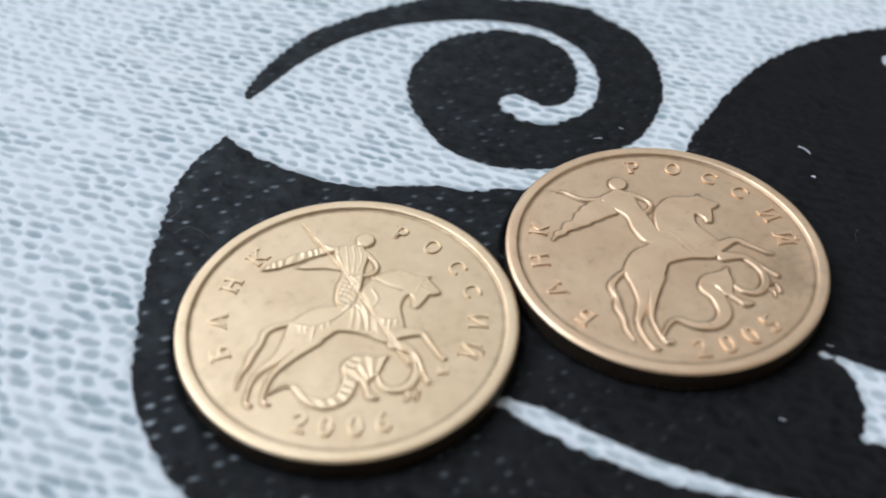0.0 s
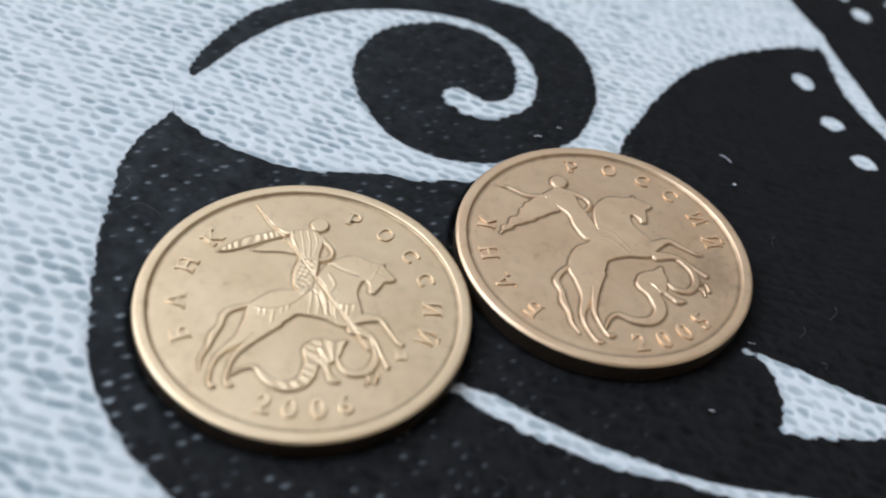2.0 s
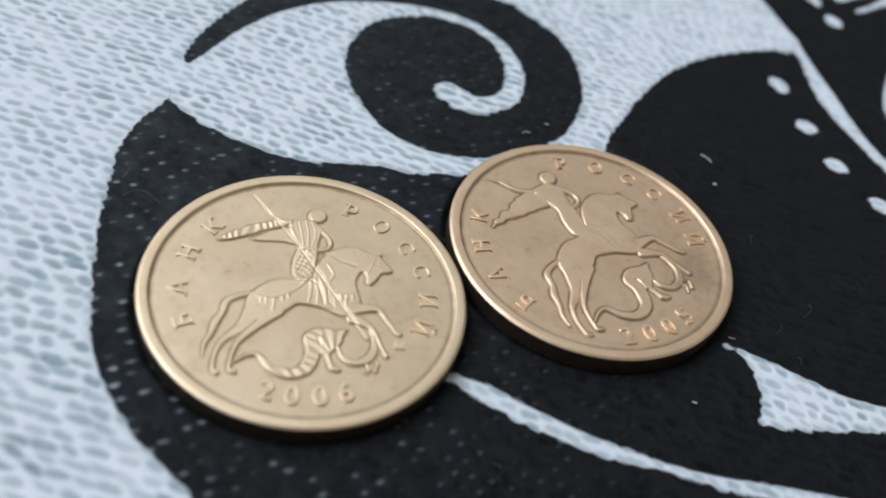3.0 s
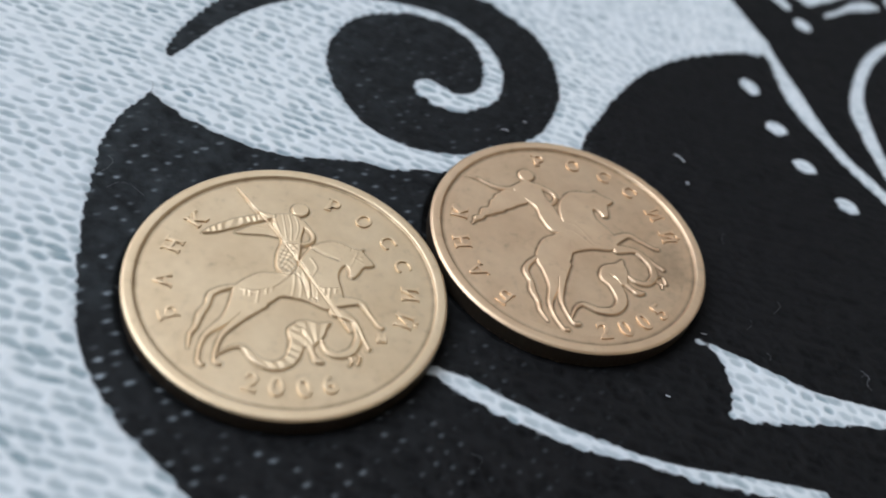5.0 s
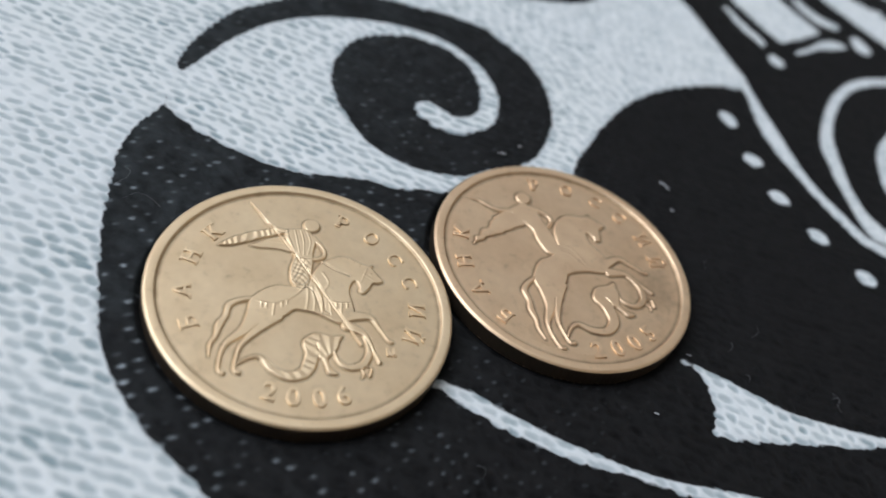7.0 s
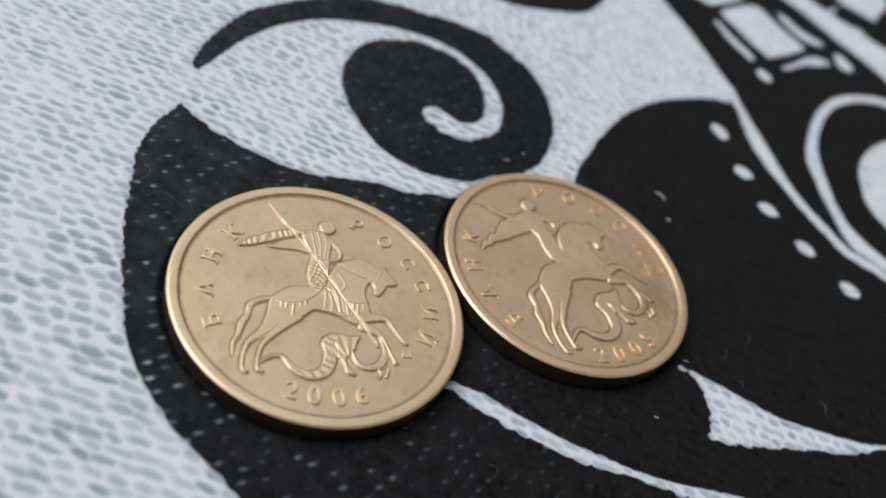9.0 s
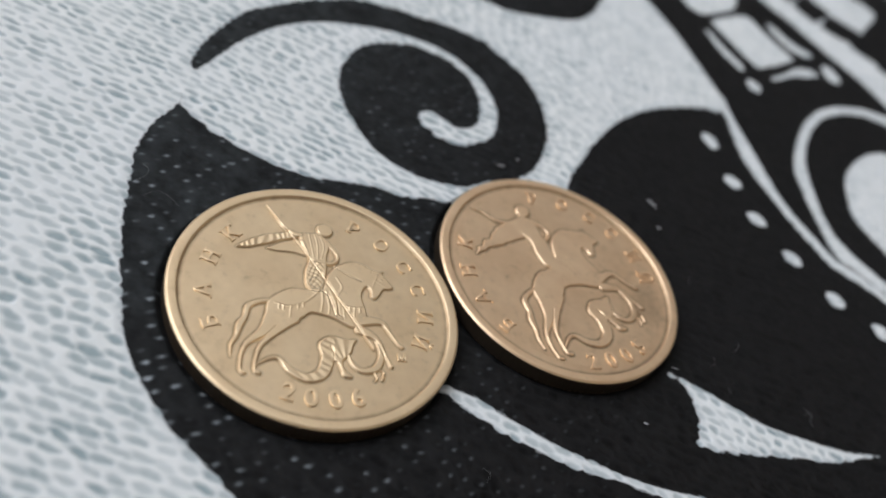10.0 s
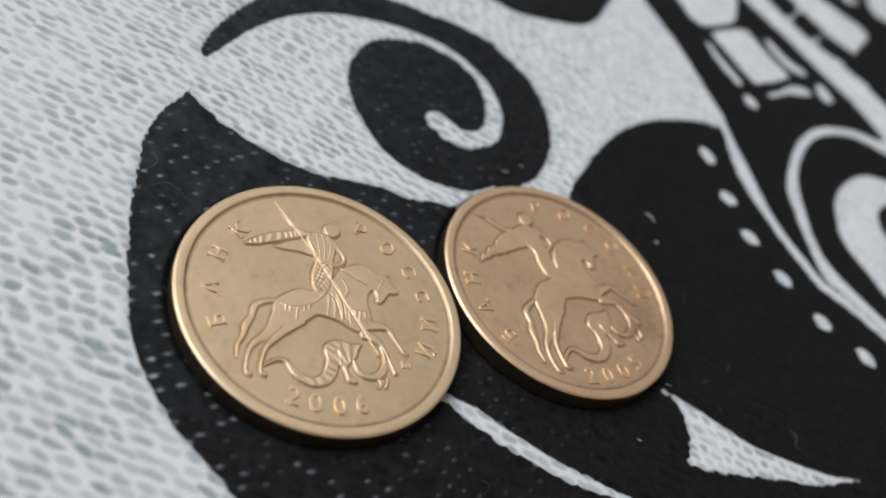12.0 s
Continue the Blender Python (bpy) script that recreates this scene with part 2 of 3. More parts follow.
BAND_EDGE = [(39.14, 39.29), (38.06, 41.55), (36.92, 44.13), (35.59, 47.17), (34.46, 49.45), (32.66, 52.41), (31.24, 54.65), (29.31, 58.83)]
PETAL_SIDE = [(6, -24.0), (0.5, -17.5), (-3.75, -13.59), (-7.61, -10.41), (-10.73, -6.02), (-12.19, -1.08), (-12.93, 2.42), (-13.4, 5.77), (-13.71, 9.98),
    (-13.13, 12.94), (-11.86, 15.69)]
VEIN_LEFT = [(37.74, 37.27), (38.33, 36.73), (38.50, 34.84), (38.80, 32.10), (39.50, 29.80), (40.15, 28.20), (41.30, 26.10), (42.20, 24.50), (43.55, 22.42),
    (44.99, 20.42), (46.07, 19.09), (47.7, 18.38), (49.41, 17.5), (51.07, 16.48), (52.6, 15.48), (56.04, 13.51)]
VEIN_RIGHT = [(38.73, 40.13), (39.14, 39.29), (39.66, 37.14), (40.28, 34.94), (41.09, 32.49), (41.93, 29.35), (42.92, 26.56), (44.08, 24.44), (45.32, 22.75),
    (46.49, 21.14), (47.37, 20.25), (49.3, 19.37), (53.07, 16.93), (56.42, 14.57)]
RING_OUTER = [(69.11, 47.11), (65.76, 47.3), (63.07, 47.31), (60.73, 47.29), (58.23, 47.18), (54.65, 45.92), (51.83, 44.2), (49.72, 41.95), (47.95, 39.29),
    (46.58, 36.32), (45.62, 33.81), (45.13, 31.42), (45.31, 29.56), (45.48, 27.14), (45.9, 24.76), (46.26, 22.77), (46.81, 21.13), (47.37, 20.25), (49.24, 19.15),
    (52.95, 16.56), (56.29, 14.21)]
RING_INNER = [(68.07, 44.27), (64.82, 44.59), (62.22, 44.73), (60.51, 45.29), (58.11, 45.41), (55.03, 44.43), (52.14, 42.44), (50.06, 39.98), (48.64, 37.31),
    (47.64, 34.74), (47.2, 32.12), (47.21, 29.39), (47.3, 26.8), (47.61, 25.1), (48.13, 23.52), (49.37, 21.91), (50.96, 20.46), (52.31, 19.34), (53.56, 18.4),
    (57.08, 16.37)]
DISC = [(51.14, 31.9), (51.9, 33.84), (53.46, 36.2), (55.59, 38.28), (57.51, 39.53), (59.23, 39.98), (61.23, 40.03), (63.27, 38.95), (64.78, 35.38), (63.08, 28.72),
    (57.39, 21.13), (54.57, 21.47), (53.65, 22.51), (52.7, 23.91), (51.73, 25.32), (50.91, 26.82), (50.69, 28.75)]
CELLS = (
    [(36.08, 59.44), (36.46, 56.72), (37.29, 55.1), (39.03, 54.48), (42.02, 56.53), (43.93, 58.25), (44.86, 60.61), (45.11, 65.38)],
    [(39.82, 53.71), (41.45, 55.54), (45.33, 58.02), (47.14, 56.2), (48.74, 54.29), (50.54, 52.33), (49.76, 51.09), (46.25, 48.35), (44.56, 47.62), (43.29, 48.85),
    (41.46, 51.29)],
    [(38.61, 51.43), (39.43, 51.82), (40.8, 49.7), (42.92, 47.0), (42.17, 45.82), (40.72, 47.21), (39.39, 49.38)],
    [(47.95, 58.09), (49.21, 57.87), (51.14, 55.89), (53.72, 54.64), (52.74, 53.36), (50.63, 53.71), (48.65, 55.71)],
    [(46.06, 46.81), (47.76, 48.21), (50.31, 50.69), (52.49, 51.39), (53.54, 50.47), (51.53, 49.18), (49.79, 48.54), (46.24, 45.85)],
    [(54.28, 52.99), (55.58, 53.5), (56.9, 51.37), (55.64, 50.1), (54.36, 50.81)],
)
RAY_LEFT = [(45.62, 66.31), (47.08, 64.31), (50.03, 61.57), (53.04, 58.94), (55.71, 56.17), (58.43, 53.82), (60.87, 50.97), (63.32, 47.05), (65.85, 42.33)]
RAY_RIGHT = [(49.87, 69.12), (51.2, 67.2), (53.64, 64.61), (56.53, 62.24), (60.35, 60.23), (63.84, 57.2), (65.71, 55.36), (69.15, 52.02)]
RAY_FAR = [(53.99, 72.08), (60.55, 74.11), (64.08, 72.58), (67.04, 71.68), (67.61, 69.82), (66.04, 67.21), (63.43, 64.04), (61.51, 64.29), (59.18, 65.91), (56.34, 68.43)]
SMALL_PATCH = [(65.32, 78.26), (66.07, 76.13), (67.60, 74.79), (69.21, 76.84), (68.61, 80.42)]
CORNER_PATCH = [(70.39, 81.31), (71.44, 78.25), (73.14, 75.81), (76.61, 78.61), (76.91, 85.58)]
THORN = [(27.19, 2.36), (28.39, 1.98), (31.04, 1.05), (34.43, -0.16), (38.02, -0.61), (41.75, -0.81), (45.22, -0.38), (40.31, -2.14), (36.48, -2.67), (32.28, -3.33),
    (28.55, -3.65), (28.65, -2.02), (28.58, -0.16), (28.06, 1.39)]
STRIPE_TOP = [(8.83, -3.39), (10.89, -3.71), (12.98, -4.52), (15.5, -5.5), (18.03, -6.36), (20.59, -6.93), (21.42, -7.19), (24.2, -7.55), (28.5, -7.6), (34.0, -7.7)]
STRIPE_LOW = [(8.86, -4.03), (9.69, -4.51), (11.75, -5.52), (13.81, -6.4), (16.3, -7.16), (18.81, -7.73), (21.5, -7.95), (25.0, -8.5), (29, -8.8), (34.0, -8.8)]
BLOB = [(12.16, 44.2), (13.53, 42.45), (16.01, 42.45), (19.87, 43.64), (22.55, 44.83), (24.14, 46.59), (25.43, 49.17), (26.2, 53.48)]
DOTS = [(35.36, 32.77), (36.3, 31.24), (36.63, 27.19), (38.01, 26.63), (38.27, 23.0), (39.69, 22.2), (41.2, 19.28), (42.42, 18.3), (44.53, 15.43), (46.06, 14.78),
    (48.78, 13.25), (50.12, 12.25), (42.98, 44.67), (43.81, 43.26)]
PUPIL = [(57.21, 32.7), (58.19, 34.59), (60.35, 36.2), (62.68, 36.14), (62.68, 32.86), (59.64, 29.64), (57.64, 30.36)]
BRIDGES = [(53.23, 64.70), (55.88, 68.38), (56.49, 62.10), (59.72, 66.24), (60.14, 60.11), (63.84, 64.51), (63.57, 57.47), (67.25, 61.70)]
THREAD_TURN = radians(-6.0)
# the coins: thickness, sunk field, and where their rims lie
THICK, FIELD_Z = 1.5, -0.19
PALE_AT = pose(0, 0, 0.001049, -0.668, -0.456, 0.003)
DARK_AT = pose(0.017971, 0.008176, 0.001117, -1.104, -0.464, 0.004)


def hashed(i, j, k):
    """A random number from 0 to 1 for each cell."""
    s = np.sin(i * 127.1 + j * 311.7 + k * 74.7) * 43758.5453
    return s - np.floor(s)


def weave(X, Y):
    """Gaps of the weave: how deep each place lies in one (0 to 1), and the pinholes that ink missed."""
    c, s = math.cos(THREAD_TURN), math.sin(THREAD_TURN)
    wob = 0.5 * np.sin(X * 0.21 + 1.3 * np.sin(Y * 0.13)) + 0.35 * np.sin(Y * 0.37 + X * 0.11)
    U = X * c + Y * s
    fray = 0.05 * np.sin(X * 2.9 + 2 * np.sin(Y * 1.7)) + 0.03 * np.sin(Y * 4.3 + 1.7 * np.sin(X * 2.3 + Y)) + 0.02 * np.sin(X * 7.1 - Y * 6.3)
    U = U + 0.6 * wob + fray
    U = U / 1.36 + np.maximum(U - 10, 0) * (1 / 1.10 - 1 / 1.36)
    V = -X * s + Y * c + 0.5 * wob + 0.7 * fray
    V = V / 0.84 + np.maximum(V - 8, 0) * (1 / 0.76 - 1 / 0.84)
    row = np.floor(V)
    firm = 0.72 - 0.26 * np.clip((8 - Y - 0.3 * X) / 20, 0, 1)
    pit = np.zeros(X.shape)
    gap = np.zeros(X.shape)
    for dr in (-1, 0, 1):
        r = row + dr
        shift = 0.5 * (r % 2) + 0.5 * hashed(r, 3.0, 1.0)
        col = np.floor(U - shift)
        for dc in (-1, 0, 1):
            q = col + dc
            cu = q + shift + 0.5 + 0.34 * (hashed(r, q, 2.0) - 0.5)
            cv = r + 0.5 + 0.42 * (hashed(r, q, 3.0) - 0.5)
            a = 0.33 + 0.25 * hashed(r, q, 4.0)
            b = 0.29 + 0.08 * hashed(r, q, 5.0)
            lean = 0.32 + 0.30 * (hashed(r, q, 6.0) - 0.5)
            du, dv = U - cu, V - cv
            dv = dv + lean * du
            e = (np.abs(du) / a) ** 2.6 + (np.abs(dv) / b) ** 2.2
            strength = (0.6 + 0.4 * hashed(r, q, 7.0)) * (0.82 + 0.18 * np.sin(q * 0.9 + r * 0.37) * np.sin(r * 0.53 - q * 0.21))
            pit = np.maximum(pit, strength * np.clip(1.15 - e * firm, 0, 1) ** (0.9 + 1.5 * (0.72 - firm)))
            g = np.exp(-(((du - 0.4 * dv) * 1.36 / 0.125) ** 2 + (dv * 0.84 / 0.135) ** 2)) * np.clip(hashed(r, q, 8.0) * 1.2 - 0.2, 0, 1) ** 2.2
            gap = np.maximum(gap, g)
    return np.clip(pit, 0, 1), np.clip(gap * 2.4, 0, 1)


def print_depth(X, Y):
    """How deep each place lies inside the black print, in millimetres; negative on white."""
    def shape(points, steps=6):
        return depth_in_shape(X, Y, spline(points, True, steps))

    def between(a, b):
        return depth_in_shape(X, Y, np.concatenate([spline(a), spline(b)[::-1]]))

    scroll = between(TAIL_OUTER + [(14.0, 17.0)], SPIRAL_INNER + [(12.6, 17.2)])
    edge = np.concatenate([spline(PETAL_SIDE), spline(PETAL_TOP), spline(LOBE_EDGE), spline(BAND_EDGE), spline([(14, 92), (45, 112), (92, 100), (108, 55), (92, -5),
    (55, -30), (20, -30)])])
    ink = np.maximum(scroll, depth_in_shape(X, Y, edge))
    ink = np.maximum(ink, shape(BLOB))
    whites = [between(VEIN_LEFT, VEIN_RIGHT), between(RING_OUTER, RING_INNER), shape(DISC), between(RAY_LEFT, RAY_RIGHT), shape(RAY_FAR),
              shape(CORNER_PATCH), shape(SMALL_PATCH), shape(THORN, 3), depth_in_stroke(X, Y, [(27.0, 2.18, 0.30), (27.5, 1.92, 0.20), (28.3, 1.5, 0.40)], 2.0), between(STRIPE_TOP, STRIPE_LOW)]
    whites += [shape(cell, 3) for cell in CELLS]
    for k in range(0, len(DOTS), 2):
        (ax, ay), (bx, by) = DOTS[k:k + 2]
        whites.append(depth_in_stroke(X, Y, [(ax * 0.8 + bx * 0.2, ay * 0.8 + by * 0.2, 0.72), ((ax + bx) / 2, (ay + by) / 2, 1.02),
    (bx * 0.8 + ax * 0.2, by * 0.8 + ay * 0.2, 0.75)], 2.0))
    for k in range(0, len(BRIDGES), 2):
        (ax, ay), (bx, by) = BRIDGES[k:k + 2]
        whites.append(depth_in_stroke(X, Y, [(ax, ay, 0.55), ((ax + bx) / 2, (ay + by) / 2, 0.30), (bx, by, 0.5)], 2.0))
    for w in whites:
        ink = np.minimum(ink, 0.16 * np.clip(Y / 15, 0.2, 1) - w)
    ink = np.maximum(ink, shape(PUPIL))
    return ink


def spread(lo, hi, step, grow=1.35):
    """Places along one side of the cloth: even from lo to hi, then ever wider out to its hem."""
    mid = np.arange(lo, hi, step)
    d, ext = step, []
    while sum(ext) < 460:
        d = min(d * grow, 30)
        ext.append(d)
    far = np.cumsum(ext)
    return np.concatenate([(lo - far)[::-1], mid, mid[-1] + far])


def cloth():
    xs = spread(-38, 57, 0.125)
    ys = spread(-19, 62, 0.125, 1.03)
    X, Y = np.meshgrid(xs, ys)
    # the print is worked out on an even, coarser net and carried over
    gx, gy = np.arange(-60, 140, 0.2), np.arange(-60, 140, 0.2)
    G = print_depth(*np.meshgrid(gx, gy))
    fx = np.clip((X - gx[0]) / 0.2, 0, len(gx) - 1.001)
    fy = np.clip((Y - gy[0]) / 0.2, 0, len(gy) - 1.001)
    ix, iy = fx.astype(int), fy.astype(int)
    fx, fy = fx - ix, fy - iy
    ink = (G[iy, ix] * (1 - fx) + G[iy, ix + 1] * fx) * (1 - fy) + (G[iy + 1, ix] * (1 - fx) + G[iy + 1, ix + 1] * fx) * fy
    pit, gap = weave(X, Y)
    gap = gap * np.clip(1.0 - (X - 3) / 24, 0.10, 1) * np.clip(1.05 - Y / 40, 0.2, 1) * np.clip((Y + 16) / 16 - X / 20, 0.35, 1) * np.clip(1.0 - X / 30 - Y / 30, 0.7, 1.4)
    # stronger towards the left, where the sheen is painted in
    thin = np.clip(0.75 - (X + 14 - 0.25 * Y) / 40, 0, 0.75) * np.clip((Y + 16) / 16, 0.3, 1) * (0.75 + 0.25 * np.sin(X * 0.9 + Y * 0.5) * np.sin(Y * 0.8 - X * 0.3))
    pit = pit * (1 - 0.2 * np.clip((-X - 14) / 14, 0, 1))
    inked = np.clip(ink / 0.3, 0, 1)
    pit = pit * np.clip(1 - (X - 14) / 90 * np.clip((Y + 2) / 20, 0.15, 1), 0.7, 1)
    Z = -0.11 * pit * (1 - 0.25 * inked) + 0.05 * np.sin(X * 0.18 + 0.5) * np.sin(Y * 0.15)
    # the soft cloth gives under the coins
    for m in (PALE_AT, DARK_AT):
        n, o = m.to_3x3().col[2], m.translation / MM
        under = o.z - THICK - (n.x * (X - o.x) + n.y * (Y - o.y)) / n.z
        give = np.clip((10.15 - np.hypot(X - o.x, Y - o.y)) / 0.5, 0, 1)
        Z = Z * (1 - give) + np.minimum(Z, under - 0.02) * give
    c, s = math.cos(THREAD_TURN), math.sin(THREAD_TURN)
    Z += 0.008 * np.sin((-X * s + Y * c) * 2 * math.pi / 0.29)
    P = np.stack([X, Y, Z - 0.04], -1) * MM
    # the hem turns down to the floor
    for side in (np.s_[0], np.s_[-1], np.s_[:, 0], np.s_[:, -1]):
        P[side][..., 2] = -0.0015
    me, used = grid_mesh("cloth", P)
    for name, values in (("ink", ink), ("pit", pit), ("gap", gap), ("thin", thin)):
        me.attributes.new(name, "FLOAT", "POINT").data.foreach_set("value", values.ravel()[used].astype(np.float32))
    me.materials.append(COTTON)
    tagged(new("cloth", me), "white woven cotton cloth printed with bold black scroll shapes", "cloth", kind="structure")


cloth()


# ---------------------------------------------------------------- coins



def coin_body(bm, side):
    # radius, height and depth of the reeding
    profile = [(0.0, -THICK, 0), (9.50, -THICK, 0), (9.60, -THICK + 0.01, 0), (9.70, -THICK + 0.10, 0), (9.75, -THICK + 0.16, 0.025), (9.75, -0.22, 0.025),
               (9.745, -0.19, 0), (9.735, -0.14, 0), (9.69, -0.085, 0), (9.61, -0.018, 0), (9.57, -0.004, 0), (9.50, 0.0, 0), (9.36, 0.001, 0), (9.22, -0.001, 0),
               (9.10, -0.004, 0), (9.05, -0.016, 0), (8.985, -0.14, 0), (8.96, FIELD_Z - 0.008, 0), (8.91, FIELD_Z - 0.016, 0), (8.82, FIELD_Z - 0.010, 0),
               (8.68, FIELD_Z - 0.004, 0), (8.50, FIELD_Z - 0.003, 0), (8.38, FIELD_Z - 0.002, 0), (8.10, FIELD_Z - 0.003, 0)]
    n = 420
    profile = profile[4:8] if side else profile[:5] + [None] + profile[7:]
    rings = []
    for ring_at in profile:
        if ring_at is None:
            rings.append(None)
            continue
        r, z, reed = ring_at
        if r == 0:
            rings.append([bm.verts.new((0, 0, z * MM))])
        else:
            ring = []
            for k in range(n):
                a, q = 2 * math.pi * k / n, (r - reed * (k % 3 == 0)) * MM
                ring.append(bm.verts.new((q * math.cos(a), q * math.sin(a), z * MM)))
            rings.append(ring)
    for a, b in zip(rings[:-1], rings[1:]):
        if a is None or b is None:
            continue
        for k in range(n):
            l = (k + 1) % n
            if len(a) == 1:
                f = bm.faces.new((a[0], b[l], b[k]))
            elif len(b) == 1:
                f = bm.faces.new((a[k], a[l], b[0]))
            else:
                f = bm.faces.new((a[k], a[l], b[l], b[k]))
            f.smooth = True


def rounded(d, edge):
    s = np.clip(d / edge, 0, 1)
    return np.clip(1 - (1 - s) ** 1.7, 0, 1)


def coin_relief(crisp, size=1.0):
    """The worn raised figure of a horseman over a serpent, one plain relief. crisp: fine lines still stand."""
    step = 0.025
    g = np.arange(-336, 337) * step
    X, Y = np.meshgrid(g, g)

    def stroke(*line):
        return depth_in_stroke(X, Y, line, 0.5)

    def area(*outline):
        return depth_in_shape(X, Y, spline(outline, True, 5), 0.5)

    def joined(*parts):
        return np.maximum.reduce(parts)

    horse = joined(
        area((0.53, 2.62), (1.15, 3.50), (2.28, 4.08), (3.49, 3.76), (4.05, 3.66), (4.36, 3.36), (4.90, 2.78), (4.95, 2.50), (4.62, 2.30), (4.35, 2.22), (4.10, 1.66),
    (3.80, 1.22), (3.45, 1.35),
             (3.42, 1.75), (3.16, 2.10), (2.95, 1.75), (2.90, 1.10), (3.31, -0.10), (3.38, -0.91), (2.53, -1.59), (1.16, -1.21), (0.05, -1.15), (-0.42, -1.28), (-0.80, -1.75),
    (-1.55, -2.35), (-2.70, -3.0),
             (-3.24, -1.68), (-2.96, -0.63), (-1.91, 0.40), (-0.83, 0.65), (0.02, 1.08)),
        stroke((-2.6, -1.9, 0.62), (-3.08, -3.40, 0.38), (-3.95, -4.6, 0.20), (-4.18, -5.6, 0.14), (-4.10, -6.62, 0.13), (-3.85, -6.82, 0.17)),
        stroke((-1.35, -1.95, 0.40), (-2.28, -3.13, 0.30), (-3.10, -4.53, 0.18), (-3.28, -5.6, 0.13), (-3.23, -6.45, 0.13), (-2.95, -6.58, 0.17)),
        stroke((2.9, -0.85, 0.45), (4.30, -0.58, 0.24), (5.0, -1.3, 0.15), (5.58, -2.05, 0.12), (5.85, -2.19, 0.16)),
        stroke((2.98, -1.59, 0.40), (4.14, -2.04, 0.22), (4.88, -3.35, 0.13), (5.22, -3.90, 0.17)),
        stroke((-3.0, -0.95, 0.16), (-3.8, -1.32, 0.20), (-4.32, -1.85, 0.23), (-4.38, -2.7, 0.20), (-4.62, -3.4, 0.25), (-4.68, -4.3, 0.17), (-4.88, -5.0, 0.14),
    (-4.80, -5.85, 0.05)),
        stroke((4.0, 3.52, 0.12), (4.16, 3.76, 0.06)))
    serpent = joined(
        stroke((-3.15, -6.0, 0.08), (-2.45, -5.35, 0.14), (-1.85, -5.25, 0.19), (-1.08, -5.92, 0.26), (-0.05, -6.18, 0.34), (0.86, -5.58, 0.42), (1.08, -4.26, 0.46),
    (0.80, -3.45, 0.42), (1.30, -2.95, 0.30)),
        area((0.62, -3.15), (0.90, -2.72), (1.4, -2.56), (2.1, -2.6), (2.80, -2.44), (2.66, -3.0), (2.60, -3.5), (2.2, -4.2), (1.92, -4.54), (1.45, -4.40), (1.3, -3.6)),
        stroke((1.85, -4.40, 0.22), (2.10, -4.95, 0.17), (2.32, -5.28, 0.24), (2.66, -5.38, 0.13)),
        stroke((2.38, -3.8, 0.12), (2.76, -4.45, 0.18), (3.42, -4.72, 0.23), (4.20, -4.32, 0.27), (4.52, -3.45, 0.24), (4.36, -2.68, 0.18), (4.08, -2.25, 0.08)),
        stroke((4.25, -4.36, 0.10), (4.75, -4.49, 0.08), (4.70, -5.05, 0.13)), stroke((4.1, -4.6, 0.09), (4.35, -5.0, 0.08), (4.25, -5.3, 0.06)))
    cape = area((-6.0, 2.72), (-5.62, 3.30), (-5.2, 3.45), (-4.8, 3.85), (-4.3, 3.98), (-3.85, 4.42), (-2.87, 5.05), (-1.8, 5.0), (-1.3, 3.75), (-2.0, 3.55),
    (-2.9, 3.36), (-3.9, 3.14), (-4.6, 3.12), (-5.2, 2.90))
    ribbon = area((-5.85, 2.78), (-5.17, 3.62), (-4.5, 4.15), (-4.03, 4.50), (-3.3, 4.88), (-2.4, 5.30), (-1.6, 5.2), (-2.38, 4.62), (-3.22, 4.14), (-3.8, 3.72), (-4.37, 3.36), (-5.06, 2.96))
    fall = area((-3.9, 3.30), (-3.45, 3.72), (-2.96, 4.17), (-2.4, 4.48), (-1.6, 4.70), (-1.1, 3.55), (-1.9, 3.50), (-2.61, 3.40), (-3.2, 3.28))
    rider = joined(
        area((-1.85, 5.30), (-1.1, 5.62), (-0.48, 5.75), (0.25, 4.95), (0.22, 3.8), (0.33, 2.65), (0.20, 0.9), (-0.45, 0.62), (-0.98, 1.03), (-1.15, 2.2),
    (-1.05, 3.29), (-1.75, 4.55)),
        stroke((-3.85, 6.55, 0.07 if crisp else 0.11), (-2.91, 5.50, 0.12 if crisp else 0.17), (-1.82, 5.16, 0.22), (-0.78, 5.34, 0.30)),
        stroke((0.05, 5.10, 0.24), (0.80, 4.35, 0.17), (0.92, 3.75, 0.16), (0.55, 3.34, 0.17), (0.14, 3.24, 0.18)),
        0.60 - np.hypot(X + 0.20, Y - 6.18))
    if not crisp:
        cape = cape + 0.04 * np.sin(X * 6 + Y * 3 + 1.5 * np.sin(Y * 4)) * np.clip(-(X + 1.8) / 1.5, 0, 1)
    leg = stroke((-0.30, 1.35, 0.42), (0.70, 0.85, 0.32), (1.12, -0.1, 0.20), (1.35, -0.85, 0.15), (1.70, -1.02, 0.12))
    if crisp:
        layers = [(serpent, 0.12, 0.12), (horse, 0.13, 0.12), (fall, 0.09, 0.10), (ribbon, 0.12, 0.10), (leg, 0.14, 0.10), (rider, 0.145, 0.11),
                  (stroke((-4.42, 7.12, 0.05), (-1.18, 3.62, 0.075), (1.4, 0.4, 0.075), (3.98, -2.89, 0.06)), 0.19, 0.08),
                  (stroke((0.75, 3.2, 0.04), (1.7, 2.75, 0.05), (2.7, 2.45, 0.03)), 0.165, 0.06)]
    else:
        layers = [(joined(serpent, horse, cape, rider, leg, stroke((-4.6, 6.95, 0.04), (-3.8, 6.45, 0.09), (-2.9, 5.5, 0.12))), 0.125, 0.12)]

